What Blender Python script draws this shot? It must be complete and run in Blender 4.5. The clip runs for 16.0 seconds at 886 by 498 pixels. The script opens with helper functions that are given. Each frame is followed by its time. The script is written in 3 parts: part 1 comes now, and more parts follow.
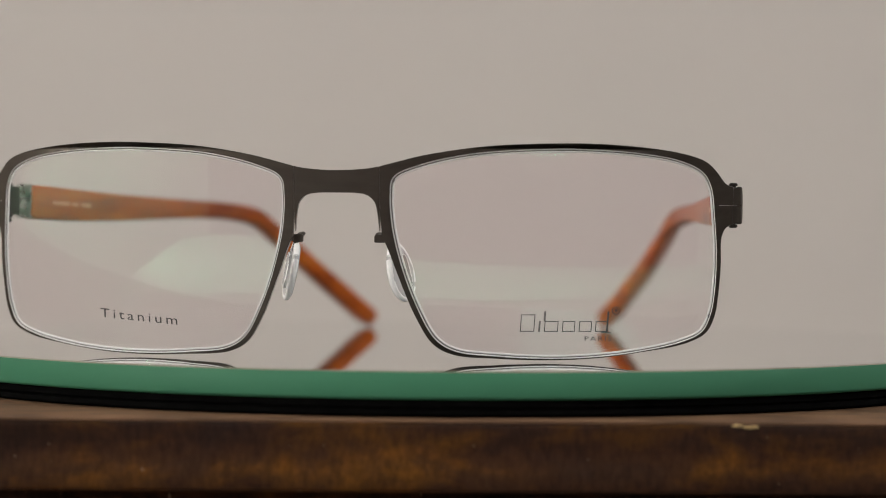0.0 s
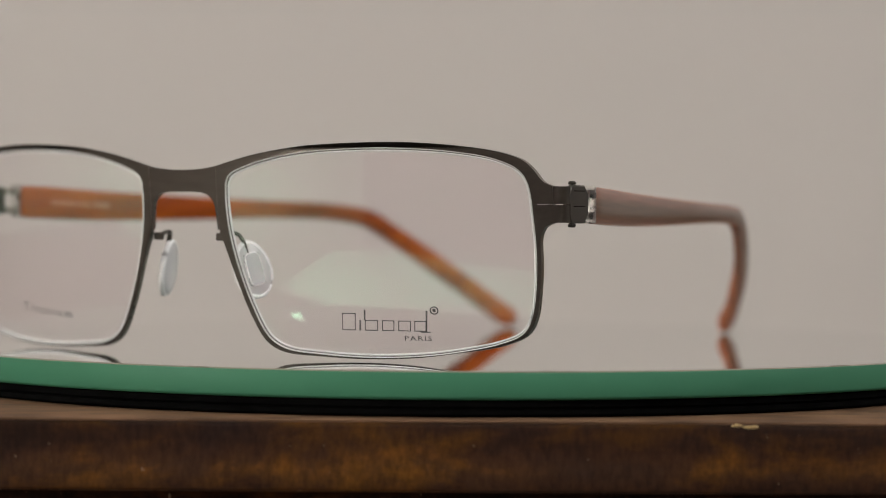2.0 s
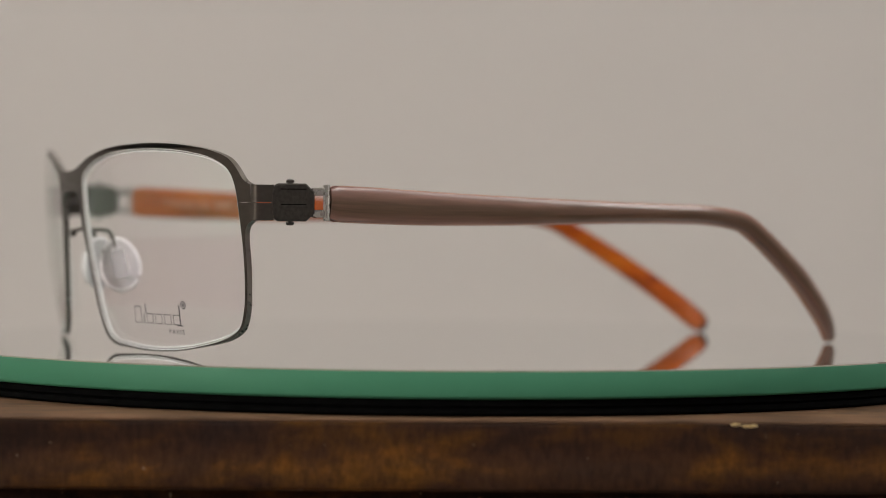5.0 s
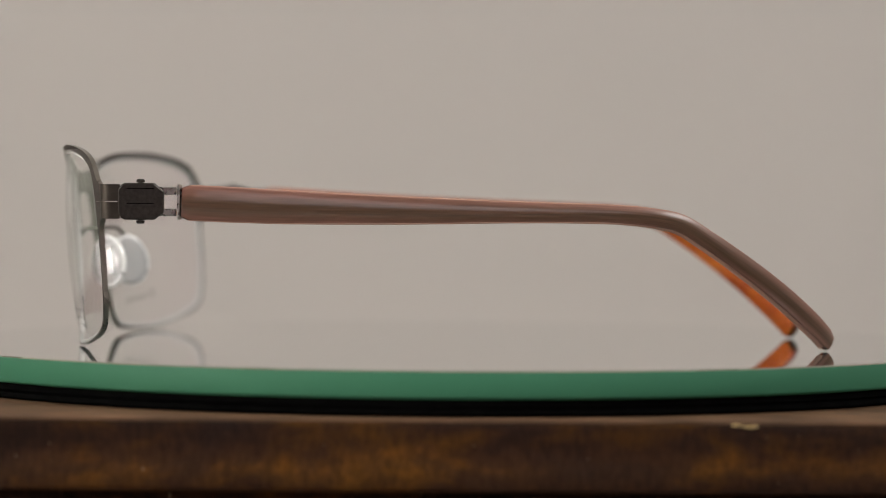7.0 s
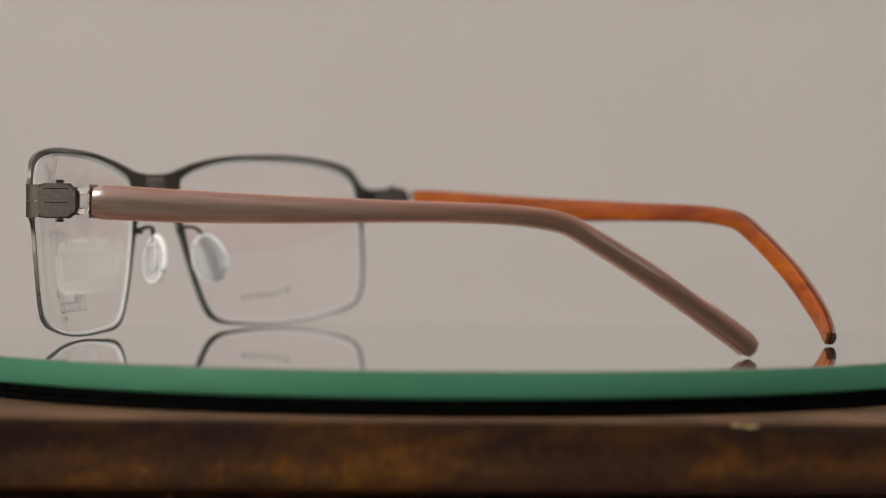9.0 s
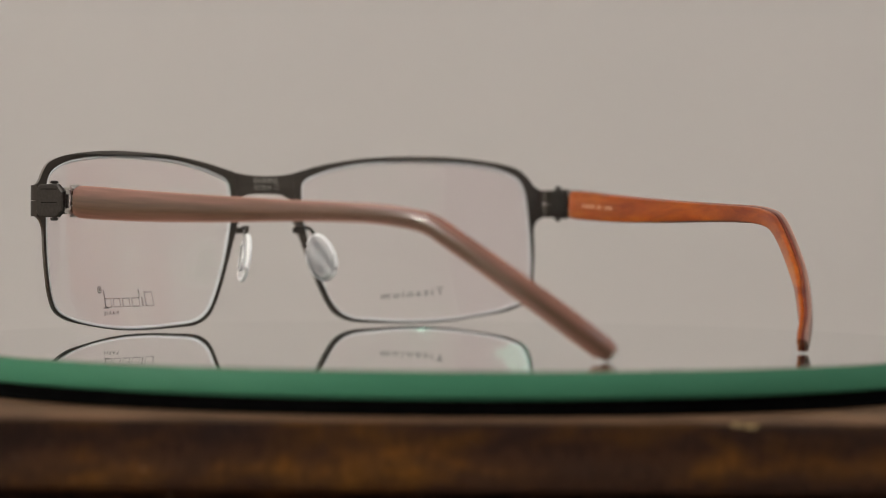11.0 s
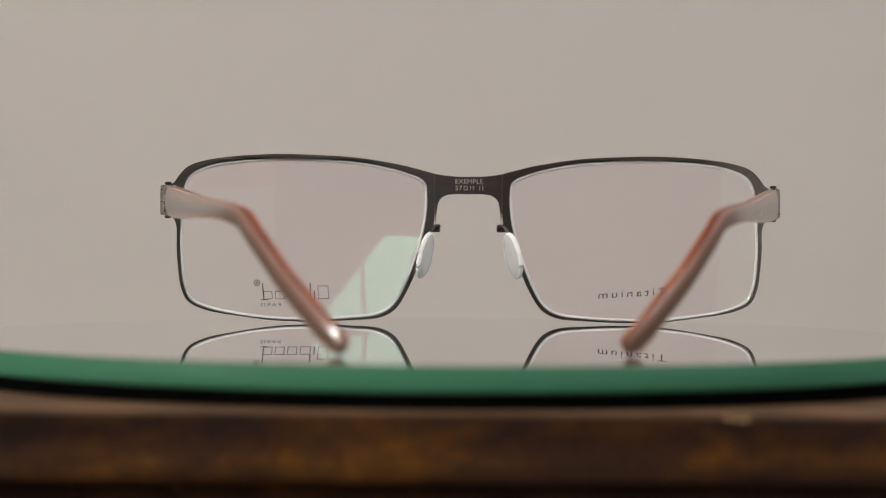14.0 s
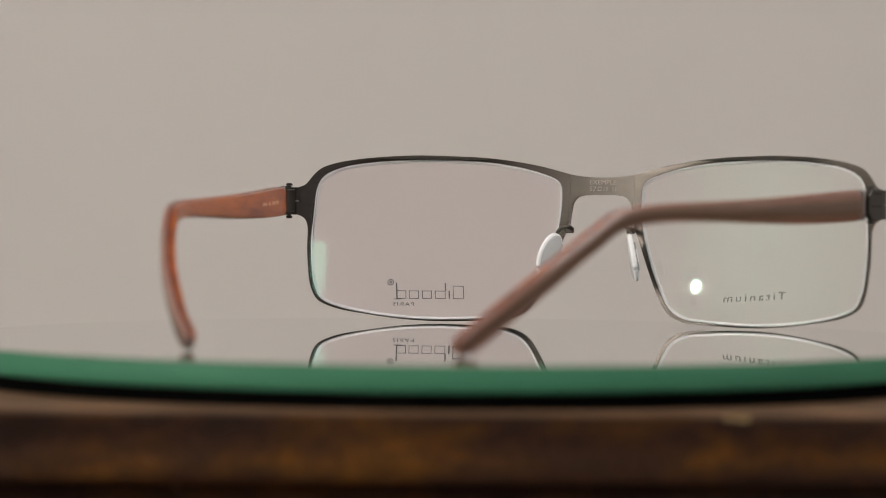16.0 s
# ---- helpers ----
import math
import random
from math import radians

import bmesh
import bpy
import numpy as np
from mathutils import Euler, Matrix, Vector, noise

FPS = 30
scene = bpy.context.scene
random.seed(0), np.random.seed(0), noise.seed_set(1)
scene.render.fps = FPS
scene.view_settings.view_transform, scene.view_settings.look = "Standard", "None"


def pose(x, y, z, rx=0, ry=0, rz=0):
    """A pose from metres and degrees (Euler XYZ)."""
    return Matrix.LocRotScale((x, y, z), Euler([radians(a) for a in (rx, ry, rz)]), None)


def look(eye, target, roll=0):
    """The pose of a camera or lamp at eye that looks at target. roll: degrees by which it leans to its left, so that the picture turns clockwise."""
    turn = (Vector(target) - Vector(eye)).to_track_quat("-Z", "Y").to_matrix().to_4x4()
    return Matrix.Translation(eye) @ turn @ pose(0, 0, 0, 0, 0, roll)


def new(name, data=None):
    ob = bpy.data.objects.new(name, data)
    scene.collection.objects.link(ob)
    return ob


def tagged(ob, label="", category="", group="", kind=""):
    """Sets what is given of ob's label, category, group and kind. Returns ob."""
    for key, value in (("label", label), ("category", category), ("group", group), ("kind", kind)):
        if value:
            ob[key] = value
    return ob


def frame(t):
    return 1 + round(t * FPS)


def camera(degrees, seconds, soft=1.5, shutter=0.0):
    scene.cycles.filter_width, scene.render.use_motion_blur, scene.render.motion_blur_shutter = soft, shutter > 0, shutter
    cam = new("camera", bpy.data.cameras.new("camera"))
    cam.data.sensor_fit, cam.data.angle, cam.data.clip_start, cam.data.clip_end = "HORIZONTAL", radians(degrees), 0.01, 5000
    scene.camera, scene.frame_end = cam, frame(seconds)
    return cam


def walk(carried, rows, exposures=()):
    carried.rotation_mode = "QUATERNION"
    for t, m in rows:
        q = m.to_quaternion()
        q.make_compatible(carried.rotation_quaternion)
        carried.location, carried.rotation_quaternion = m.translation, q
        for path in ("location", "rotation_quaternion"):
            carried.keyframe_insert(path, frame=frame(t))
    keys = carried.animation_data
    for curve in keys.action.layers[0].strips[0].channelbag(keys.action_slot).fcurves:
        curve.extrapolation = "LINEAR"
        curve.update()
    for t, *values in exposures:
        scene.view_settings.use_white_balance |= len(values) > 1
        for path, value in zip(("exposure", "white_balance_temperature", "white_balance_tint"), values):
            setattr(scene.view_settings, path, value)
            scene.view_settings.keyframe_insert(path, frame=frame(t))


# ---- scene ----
# ---------- camera ----------
SECONDS = 16.0
cam = camera(16.987, SECONDS, soft=0.95)
cam.data.dof.use_dof, cam.data.dof.aperture_fstop = True, 13.0   # focused on the left hinge, set where that is built
YAW, PITCH, ROLL = 0.1333, 0.9024, 0.3903


def cam_row(t, dist, dip=0.0):
    eye = Vector((0.0, -dist, 0.02851))
    yaw, pitch = radians(YAW), radians(PITCH + dip)
    way = Vector((-math.sin(yaw) * math.cos(pitch), math.cos(yaw) * math.cos(pitch), -math.sin(pitch)))
    return t, look(eye, eye + way, ROLL)


walk(cam, [cam_row(0.0, 0.6050), cam_row(1.8, 0.6050), cam_row(2.6, 0.6074), cam_row(4.0, 0.6080),
           cam_row(6.3, 0.6058), cam_row(12.75, 0.6058), cam_row(12.95, 0.6080, 0.004), cam_row(13.2, 0.6185, 0.028),
           cam_row(SECONDS, 0.6185, 0.028)],
     exposures=[(0.0, -0.10), (12.7, -0.10), (13.3, -0.07), (SECONDS, -0.07)])

# ---------- world and light ----------
world = bpy.data.worlds.new("world")
scene.world = world
world.use_nodes = True
wn = world.node_tree
sky = wn.nodes.new("ShaderNodeTexSky")
sky.sky_type, sky.sun_disc = "NISHITA", False
sky.sun_elevation, sky.sun_rotation = radians(35), radians(200)
wn.nodes["Background"].inputs["Strength"].default_value = 0.10
wn.links.new(sky.outputs[0], wn.nodes["Background"].inputs["Color"])


def area_light(name, m, sx, sy, watts, colour):
    data = bpy.data.lights.new(name, "AREA")
    data.shape, data.size, data.size_y, data.energy, data.color = "RECTANGLE", sx, sy, watts, colour
    ob = new(name, data)
    ob.matrix_world = m
    return ob


# ---------- materials ----------
def material(name):
    m = bpy.data.materials.new(name)
    m.use_nodes = True
    return m, m.node_tree, m.node_tree.nodes["Principled BSDF"]


def ramp(nt, fac, stops):
    r = nt.nodes.new("ShaderNodeValToRGB")
    while len(r.color_ramp.elements) < len(stops):
        r.color_ramp.elements.new(0.5)
    for e, (p, c) in zip(r.color_ramp.elements, stops):
        e.position, e.color = p, (*c, 1)
    nt.links.new(fac, r.inputs[0])
    return r.outputs[0]


def noise_tex(nt, scale, detail=4.0, stretch=(1, 1, 1), rough=0.55, distortion=0.0):
    co = nt.nodes.new("ShaderNodeTexCoord")
    mp = nt.nodes.new("ShaderNodeMapping")
    mp.inputs["Scale"].default_value = stretch
    tx = nt.nodes.new("ShaderNodeTexNoise")
    tx.inputs["Scale"].default_value, tx.inputs["Detail"].default_value = scale, detail
    tx.inputs["Roughness"].default_value, tx.inputs["Distortion"].default_value = rough, distortion
    nt.links.new(co.outputs["Object"], mp.inputs[0])
    nt.links.new(mp.outputs[0], tx.inputs["Vector"])
    return tx.outputs[0]


def mix(nt, fac, a, b, kind="MIX"):
    n = nt.nodes.new("ShaderNodeMix")
    n.data_type, n.blend_type = "RGBA", kind
    for k, v in (("Factor", fac), ("A", a), ("B", b)):
        s = [i for i in n.inputs if i.name == k and i.type == ("VALUE" if k == "Factor" else "RGBA")][0]
        if isinstance(v, (int, float)):
            s.default_value = v
        elif isinstance(v, tuple):
            s.default_value = (*v, 1)
        else:
            nt.links.new(v, s)
    return [o for o in n.outputs if o.type == "RGBA"][0]


def bump(nt, bsdf, height, strength, distance):
    b = nt.nodes.new("ShaderNodeBump")
    b.inputs["Strength"].default_value, b.inputs["Distance"].default_value = strength, distance
    nt.links.new(height, b.inputs["Height"])
    nt.links.new(b.outputs[0], bsdf.inputs["Normal"])


def plain(name, colour, rough=0.5, metal=0.0, grain=0.0, scale=200.0, coat=0.0, stretch=(1, 1, 1)):
    m, nt, b = material(name)
    b.inputs["Roughness"].default_value, b.inputs["Metallic"].default_value = rough, metal
    b.inputs["Coat Weight"].default_value = coat
    b.inputs["Coat Roughness"].default_value = 0.08
    if grain:
        n = noise_tex(nt, scale, 5, stretch)
        lo, hi = tuple(c * (1 - grain) for c in colour), tuple(min(1, c * (1 + grain)) for c in colour)
        nt.links.new(ramp(nt, n, [(0.3, lo), (0.7, hi)]), b.inputs["Base Color"])
        rr = ramp(nt, n, [(0.3, (rough * 0.85,) * 3), (0.7, (min(1, rough * 1.15),) * 3)])
        nt.links.new(rr, b.inputs["Roughness"])
    else:
        b.inputs["Base Color"].default_value = (*colour, 1)
    return m


def paint_material(name, colour):
    m, nt, b = material(name)
    big, fine = noise_tex(nt, 1.3, 3), noise_tex(nt, 160, 3)
    c = ramp(nt, big, [(0.3, tuple(v * 0.965 for v in colour)), (0.7, tuple(min(1, v * 1.03) for v in colour))])
    nt.links.new(c, b.inputs["Base Color"])
    b.inputs["Roughness"].default_value = 0.75
    bump(nt, b, fine, 0.12, 0.0008)
    return m


def wood_material():
    m, nt, b = material("dark_varnished_wood")
    blotch = noise_tex(nt, 90, 8, (0.42, 1, 0.9), 0.66, 0.3)
    fine = noise_tex(nt, 850, 5, (1.0, 1, 0.4), 0.65)
    broad = noise_tex(nt, 24, 5, (0.32, 1, 2.6), 0.62)
    base = ramp(nt, blotch, [(0.34, (0.036, 0.019, 0.014)), (0.50, (0.066, 0.029, 0.013)), (0.62, (0.150, 0.062, 0.010)), (0.74, (0.31, 0.142, 0.018))])
    worn = ramp(nt, broad, [(0.36, (0.42, 0.38, 0.37)), (0.60, (1.0, 1.0, 1.0))])
    col = mix(nt, 1.0, base, worn, "MULTIPLY")
    # a ragged golden band across the edge's lower half, darker above and below
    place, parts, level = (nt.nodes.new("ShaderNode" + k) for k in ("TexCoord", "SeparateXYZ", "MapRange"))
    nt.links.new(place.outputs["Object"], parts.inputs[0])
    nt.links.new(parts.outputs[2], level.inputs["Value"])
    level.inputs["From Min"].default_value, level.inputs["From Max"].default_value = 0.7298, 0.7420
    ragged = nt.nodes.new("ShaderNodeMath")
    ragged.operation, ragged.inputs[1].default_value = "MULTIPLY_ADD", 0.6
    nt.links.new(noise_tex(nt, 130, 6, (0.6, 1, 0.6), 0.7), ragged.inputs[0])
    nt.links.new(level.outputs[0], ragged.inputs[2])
    height_band = ramp(nt, ragged.outputs[0], [(0.32, (0.5, 0.46, 0.46)), (0.62, (1.0, 1.0, 0.9)), (0.78, (0.85, 0.8, 0.75)), (0.98, (0.52, 0.50, 0.52))])
    col = mix(nt, 1.0, col, height_band, "MULTIPLY")
    grains = ramp(nt, fine, [(0.35, (0.45, 0.42, 0.40)), (0.62, (1.0, 1.0, 1.0))])
    col = mix(nt, 0.8, col, grains, "MULTIPLY")
    speck = ramp(nt, noise_tex(nt, 520, 3), [(0.70, (0, 0, 0)), (0.76, (1, 1, 1))])
    col = mix(nt, speck, col, (0.22, 0.16, 0.11))
    nt.links.new(col, b.inputs["Base Color"])
    nt.links.new(ramp(nt, broad, [(0.3, (0.50,) * 3), (0.7, (0.62,) * 3)]), b.inputs["Roughness"])
    b.inputs["Specular IOR Level"].default_value = 0.08
    b.inputs["Coat Weight"].default_value, b.inputs["Coat Roughness"].default_value = 0.10, 0.30
    bump(nt, b, fine, 0.3, 0.0004)
    return m


def glass_disc_material():
    m, nt, b = material("green_float_glass")
    n = noise_tex(nt, 9, 2)
    nt.links.new(ramp(nt, n, [(0.3, (0.085, 0.115, 0.098)), (0.7, (0.095, 0.125, 0.108))]), b.inputs["Base Color"])
    b.inputs["Roughness"].default_value, b.inputs["IOR"].default_value = 0.015, 1.52
    b.inputs["Coat Weight"].default_value, b.inputs["Coat Roughness"].default_value, b.inputs["Coat IOR"].default_value = 1.0, 0.01, 1.52
    return m


def glass_edge_material():
    m, nt, b = material("green_ground_glass_edge")
    n = noise_tex(nt, 14, 3, (1, 1, 4))
    nt.links.new(ramp(nt, n, [(0.3, (0.044, 0.172, 0.099)), (0.7, (0.052, 0.192, 0.111))]), b.inputs["Base Color"])
    b.inputs["Roughness"].default_value, b.inputs["IOR"].default_value = 0.55, 1.25
    return m


def lens_material():
    """Anti-reflection coating: a weak green mirror, so that the light let through turns faintly pink; a plain mirror when seen edge-on."""
    m, nt, b = material("coated_clear_lens")
    nt.nodes.remove(b)
    out = nt.nodes["Material Output"]
    clear, gloss, coat, steep_gloss, blend = [nt.nodes.new("ShaderNode" + k) for k in ("BsdfTransparent", "BsdfGlossy", "AddShader", "BsdfGlossy", "MixShader")]
    clear.inputs["Color"].default_value = (0.979, 0.947, 0.966, 1)
    gloss.inputs["Color"].default_value = (0.024, 0.055, 0.037, 1)
    gloss.inputs["Roughness"].default_value = steep_gloss.inputs["Roughness"].default_value = 0.012
    facing = nt.nodes.new("ShaderNodeLayerWeight")
    facing.inputs["Blend"].default_value = 0.5
    steep, weak = nt.nodes.new("ShaderNodeMath"), nt.nodes.new("ShaderNodeMath")
    steep.operation, steep.inputs[1].default_value = "POWER", 4.0
    weak.operation, weak.inputs[1].default_value = "MULTIPLY", 0.5
    nt.links.new(facing.outputs["Facing"], steep.inputs[0])
    nt.links.new(steep.outputs[0], weak.inputs[0])
    nt.links.new(weak.outputs[0], blend.inputs[0])
    nt.links.new(clear.outputs[0], coat.inputs[0])
    nt.links.new(gloss.outputs[0], coat.inputs[1])
    nt.links.new(coat.outputs[0], blend.inputs[1])
    nt.links.new(steep_gloss.outputs[0], blend.inputs[2])
    nt.links.new(blend.outputs[0], out.inputs["Surface"])
    return m


def acetate(name, dark, mid, light, glow):
    m, nt, b = material(name)
    n = noise_tex(nt, 150, 6, (1, 0.14, 1.6), 0.62, 0.5)
    fine = noise_tex(nt, 700, 3, (1, 0.2, 1))
    col = ramp(nt, n, [(0.3, dark), (0.52, mid), (0.75, light)])
    col = mix(nt, 0.25, col, ramp(nt, fine, [(0.3, (0.5, 0.5, 0.5)), (0.7, (1, 1, 1))]), "MULTIPLY")
    nt.links.new(col, b.inputs["Base Color"])
    b.inputs["Roughness"].default_value, b.inputs["Coat Weight"].default_value, b.inputs["Coat Roughness"].default_value = 0.34, 0.45, 0.12
    b.inputs["Specular IOR Level"].default_value = 0.12
    b.inputs["Subsurface Weight"].default_value = glow
    b.inputs["Subsurface Radius"].default_value = (0.0012, 0.0005, 0.0002)
    return m


def laminate(name, middle, flank, rim_colour):
    """Acetate whose streaks run along the temple: an olive heart between mauve flanks."""
    m, nt, b = material(name)
    uv, mp, tx, fine = (nt.nodes.new("ShaderNode" + k) for k in ("UVMap", "Mapping", "TexNoise", "TexNoise"))
    uv.uv_map = "grain"
    mp.inputs["Scale"].default_value = (26.0, 1.6, 1.0)
    nt.links.new(uv.outputs[0], mp.inputs[0])
    for t, scale in ((tx, 1.0), (fine, 4.5)):
        t.inputs["Scale"].default_value, t.inputs["Detail"].default_value = scale, 5.0
        nt.links.new(mp.outputs[0], t.inputs["Vector"])
    parts = nt.nodes.new("ShaderNodeSeparateXYZ")
    nt.links.new(uv.outputs[0], parts.inputs[0])
    wander, off, side_ = (nt.nodes.new("ShaderNodeMath") for _ in range(3))
    wander.operation, wander.inputs[1].default_value, wander.inputs[2].default_value = "MULTIPLY_ADD", 1.7, -0.72
    off.operation, side_.operation = "ADD", "ABSOLUTE"
    nt.links.new(tx.outputs[0], wander.inputs[0])
    nt.links.new(parts.outputs[1], off.inputs[0])
    nt.links.new(wander.outputs[0], off.inputs[1])
    nt.links.new(off.outputs[0], side_.inputs[0])
    col = ramp(nt, side_.outputs[0], [(0.10, middle), (0.55, flank), (1.0, rim_colour)])
    col = mix(nt, 0.5, col, ramp(nt, fine.outputs[0], [(0.35, (0.62, 0.60, 0.58)), (0.62, (1, 1, 1))]), "MULTIPLY")
    nt.links.new(col, b.inputs["Base Color"])
    b.inputs["Roughness"].default_value, b.inputs["Coat Weight"].default_value, b.inputs["Coat Roughness"].default_value = 0.36, 0.9, 0.16
    b.inputs["Specular IOR Level"].default_value = 0.3
    return m


def silicone_material(name, colour, trans):
    m, nt, b = material(name)
    b.inputs["Base Color"].default_value = (*colour, 1)
    b.inputs["Roughness"].default_value, b.inputs["IOR"].default_value = 0.22, 1.41
    b.inputs["Transmission Weight"].default_value = trans
    b.inputs["Subsurface Weight"].default_value = 0.2
    b.inputs["Subsurface Radius"].default_value = (0.001, 0.001, 0.001)
    return m


def glow_material(name, colour, strength):
    m, nt, b = material(name)
    b.inputs["Base Color"].default_value = (*colour, 1)
    b.inputs["Emission Color"].default_value = (*colour, 1)
    b.inputs["Emission Strength"].default_value = strength
    return m


WALL = paint_material("warm_beige_paint", (0.592, 0.560, 0.536))
ROSE = paint_material("dusky_rose_paint", (0.21, 0.14, 0.15))
CEIL = paint_material("white_ceiling_paint", (0.78, 0.77, 0.74))
FLOOR = plain("pale_floor", (0.46, 0.42, 0.37), 0.5, grain=0.25, scale=12)
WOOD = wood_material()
LIGHT_WOOD = plain("light_brown_wood", (0.125, 0.072, 0.042), 0.7, grain=0.45, scale=160, stretch=(0.5, 1, 1))
LIGHT_WOOD.node_tree.nodes["Principled BSDF"].inputs["Specular IOR Level"].default_value = 0.12
DISC = glass_disc_material()
DISC_EDGE = glass_edge_material()
# the beige is what the glass bevel reflects, put into its colour
DISC_BEVEL = plain("glass_bevel_reflection", (0.20, 0.18, 0.135), 0.3, grain=0.15, scale=60)
BLACK = plain("black_rubber", (0.004, 0.004, 0.004), 0.9, grain=0.3, scale=300)
BLACK.node_tree.nodes["Principled BSDF"].inputs["Specular IOR Level"].default_value = 0.0
GUNMETAL = plain("brushed_gunmetal", (0.078, 0.069, 0.060), 0.38, 1.0, 0.10, 900, stretch=(0.12, 1, 1))
HINGE = plain("dark_hinge_metal", (0.070, 0.064, 0.058), 0.34, 1.0, 0.2, 1500)
# paler copy of the gunmetal: the sheet edges' highlight put into colour
RIM_GLINT = plain("rim_edge_glint", (0.27, 0.25, 0.23), 0.30, 1.0, 0.10, 900)
STEEL = plain("bright_steel", (0.45, 0.44, 0.42), 0.28, 1.0, 0.04, 800)
LENS = lens_material()
# near-white, so the glint of the lens edge is in the colour
EDGE_GLINT = silicone_material("lens_edge_glint", (0.94, 0.95, 0.94), 0.2)
FACET = plain("ground_lens_bevel", (0.16, 0.16, 0.155), 0.35)
TAUPE = laminate("taupe_acetate", (0.115, 0.060, 0.032), (0.190, 0.090, 0.058), (0.30, 0.138, 0.102))
ORANGE = acetate("orange_acetate", (0.20, 0.024, 0.003), (0.45, 0.088, 0.004), (0.62, 0.160, 0.008), 0.3)
CORE = acetate("red_brown_acetate", (0.085, 0.010, 0.005), (0.17, 0.026, 0.010), (0.34, 0.078, 0.020), 0.2)
CORE.node_tree.nodes["Principled BSDF"].inputs["Coat Weight"].default_value = 0.7
TAUPE.node_tree.nodes["Principled BSDF"].inputs["Transmission Weight"].default_value = 0.15
ORANGE.node_tree.nodes["Principled BSDF"].inputs["Transmission Weight"].default_value = 0.15
ORANGE.node_tree.nodes["Principled BSDF"].inputs["Coat Weight"].default_value = 0.4
EDGE = silicone_material("pale_clear_edge", (0.72, 0.42, 0.33), 0.35)
EDGE.node_tree.nodes["Principled BSDF"].inputs["Roughness"].default_value = 0.10
CLEAR = silicone_material("clear_acetate", (0.98, 0.86, 0.82), 1.0)
CLEAR.node_tree.nodes["Principled BSDF"].inputs["Roughness"].default_value = 0.06
CLEAR.node_tree.nodes["Principled BSDF"].inputs["IOR"].default_value = 1.45
CLEAR.node_tree.nodes["Principled BSDF"].inputs["Subsurface Weight"].default_value = 0.0
PAD = silicone_material("clear_silicone", (0.97, 0.97, 0.98), 0.45)
PAD_GLINT = silicone_material("pad_edge_glint", (0.96, 0.96, 0.96), 0.0)
PADCORE = silicone_material("milky_silicone", (0.92, 0.93, 0.94), 0.75)
PRINT = plain("grey_print", (0.055, 0.055, 0.055), 0.7)
PRINT_INNER = plain("pale_inner_print", (0.72, 0.40, 0.24), 0.6)
PRINT_LIGHT = plain("light_print", (0.42, 0.39, 0.34), 0.6)
LACQUER = plain("white_lacquer", (0.86, 0.86, 0.84), 0.16)
CHIP = plain("bare_pale_wood", (0.36, 0.26, 0.11), 0.6, grain=0.3, scale=900)
TRIM = plain("white_window_paint", (0.75, 0.75, 0.73), 0.5)
BULB = glow_material("lit_bulb", (1.0, 0.95, 0.87), 4500.0)


# ---------- building helpers ----------
def part(name, bm, mat, parent=None, label="", smooth=35):
    me = bpy.data.meshes.new(name)
    bmesh.ops.recalc_face_normals(bm, faces=bm.faces)
    bm.to_mesh(me)
    bm.free()
    me.materials.append(mat)
    if smooth:
        me.shade_smooth()
        me.set_sharp_from_angle(angle=radians(smooth))
    ob = new(name, me)
    if parent:
        ob.parent = parent
    if label:
        tagged(ob, label)
    return ob


def box(bm, x0, x1, y0, y1, z0, z1, bevel=0.0, segs=2):
    m = Matrix.Translation(((x0 + x1) / 2, (y0 + y1) / 2, (z0 + z1) / 2)) @ Matrix.Diagonal((x1 - x0, y1 - y0, z1 - z0, 1))
    r = bmesh.ops.create_cube(bm, size=1, matrix=m)
    if bevel:
        edges = list({e for v in r["verts"] for e in v.link_edges})
        bmesh.ops.bevel(bm, geom=edges, offset=bevel, segments=segs, affect="EDGES", profile=0.5)
    return bm


def lathe(bm, profile, n=64, at=(0, 0, 0)):
    """Turns (radius, z) pairs round the z axis; radius 0 closes."""
    rings = []
    for r, z in profile:
        if r <= 0:
            rings.append([bm.verts.new((at[0], at[1], at[2] + z))])
        else:
            rings.append([bm.verts.new((at[0] + r * math.cos(2 * math.pi * i / n), at[1] + r * math.sin(2 * math.pi * i / n), at[2] + z)) for i in range(n)])
    for a, b in zip(rings, rings[1:]):
        for i in range(n):
            j = (i + 1) % n
            vs = [a[i % len(a)], a[j % len(a)], b[j % len(b)], b[i % len(b)]]
            vs = list(dict.fromkeys(vs))
            if len(vs) > 2:
                bm.faces.new(vs)
    return bm


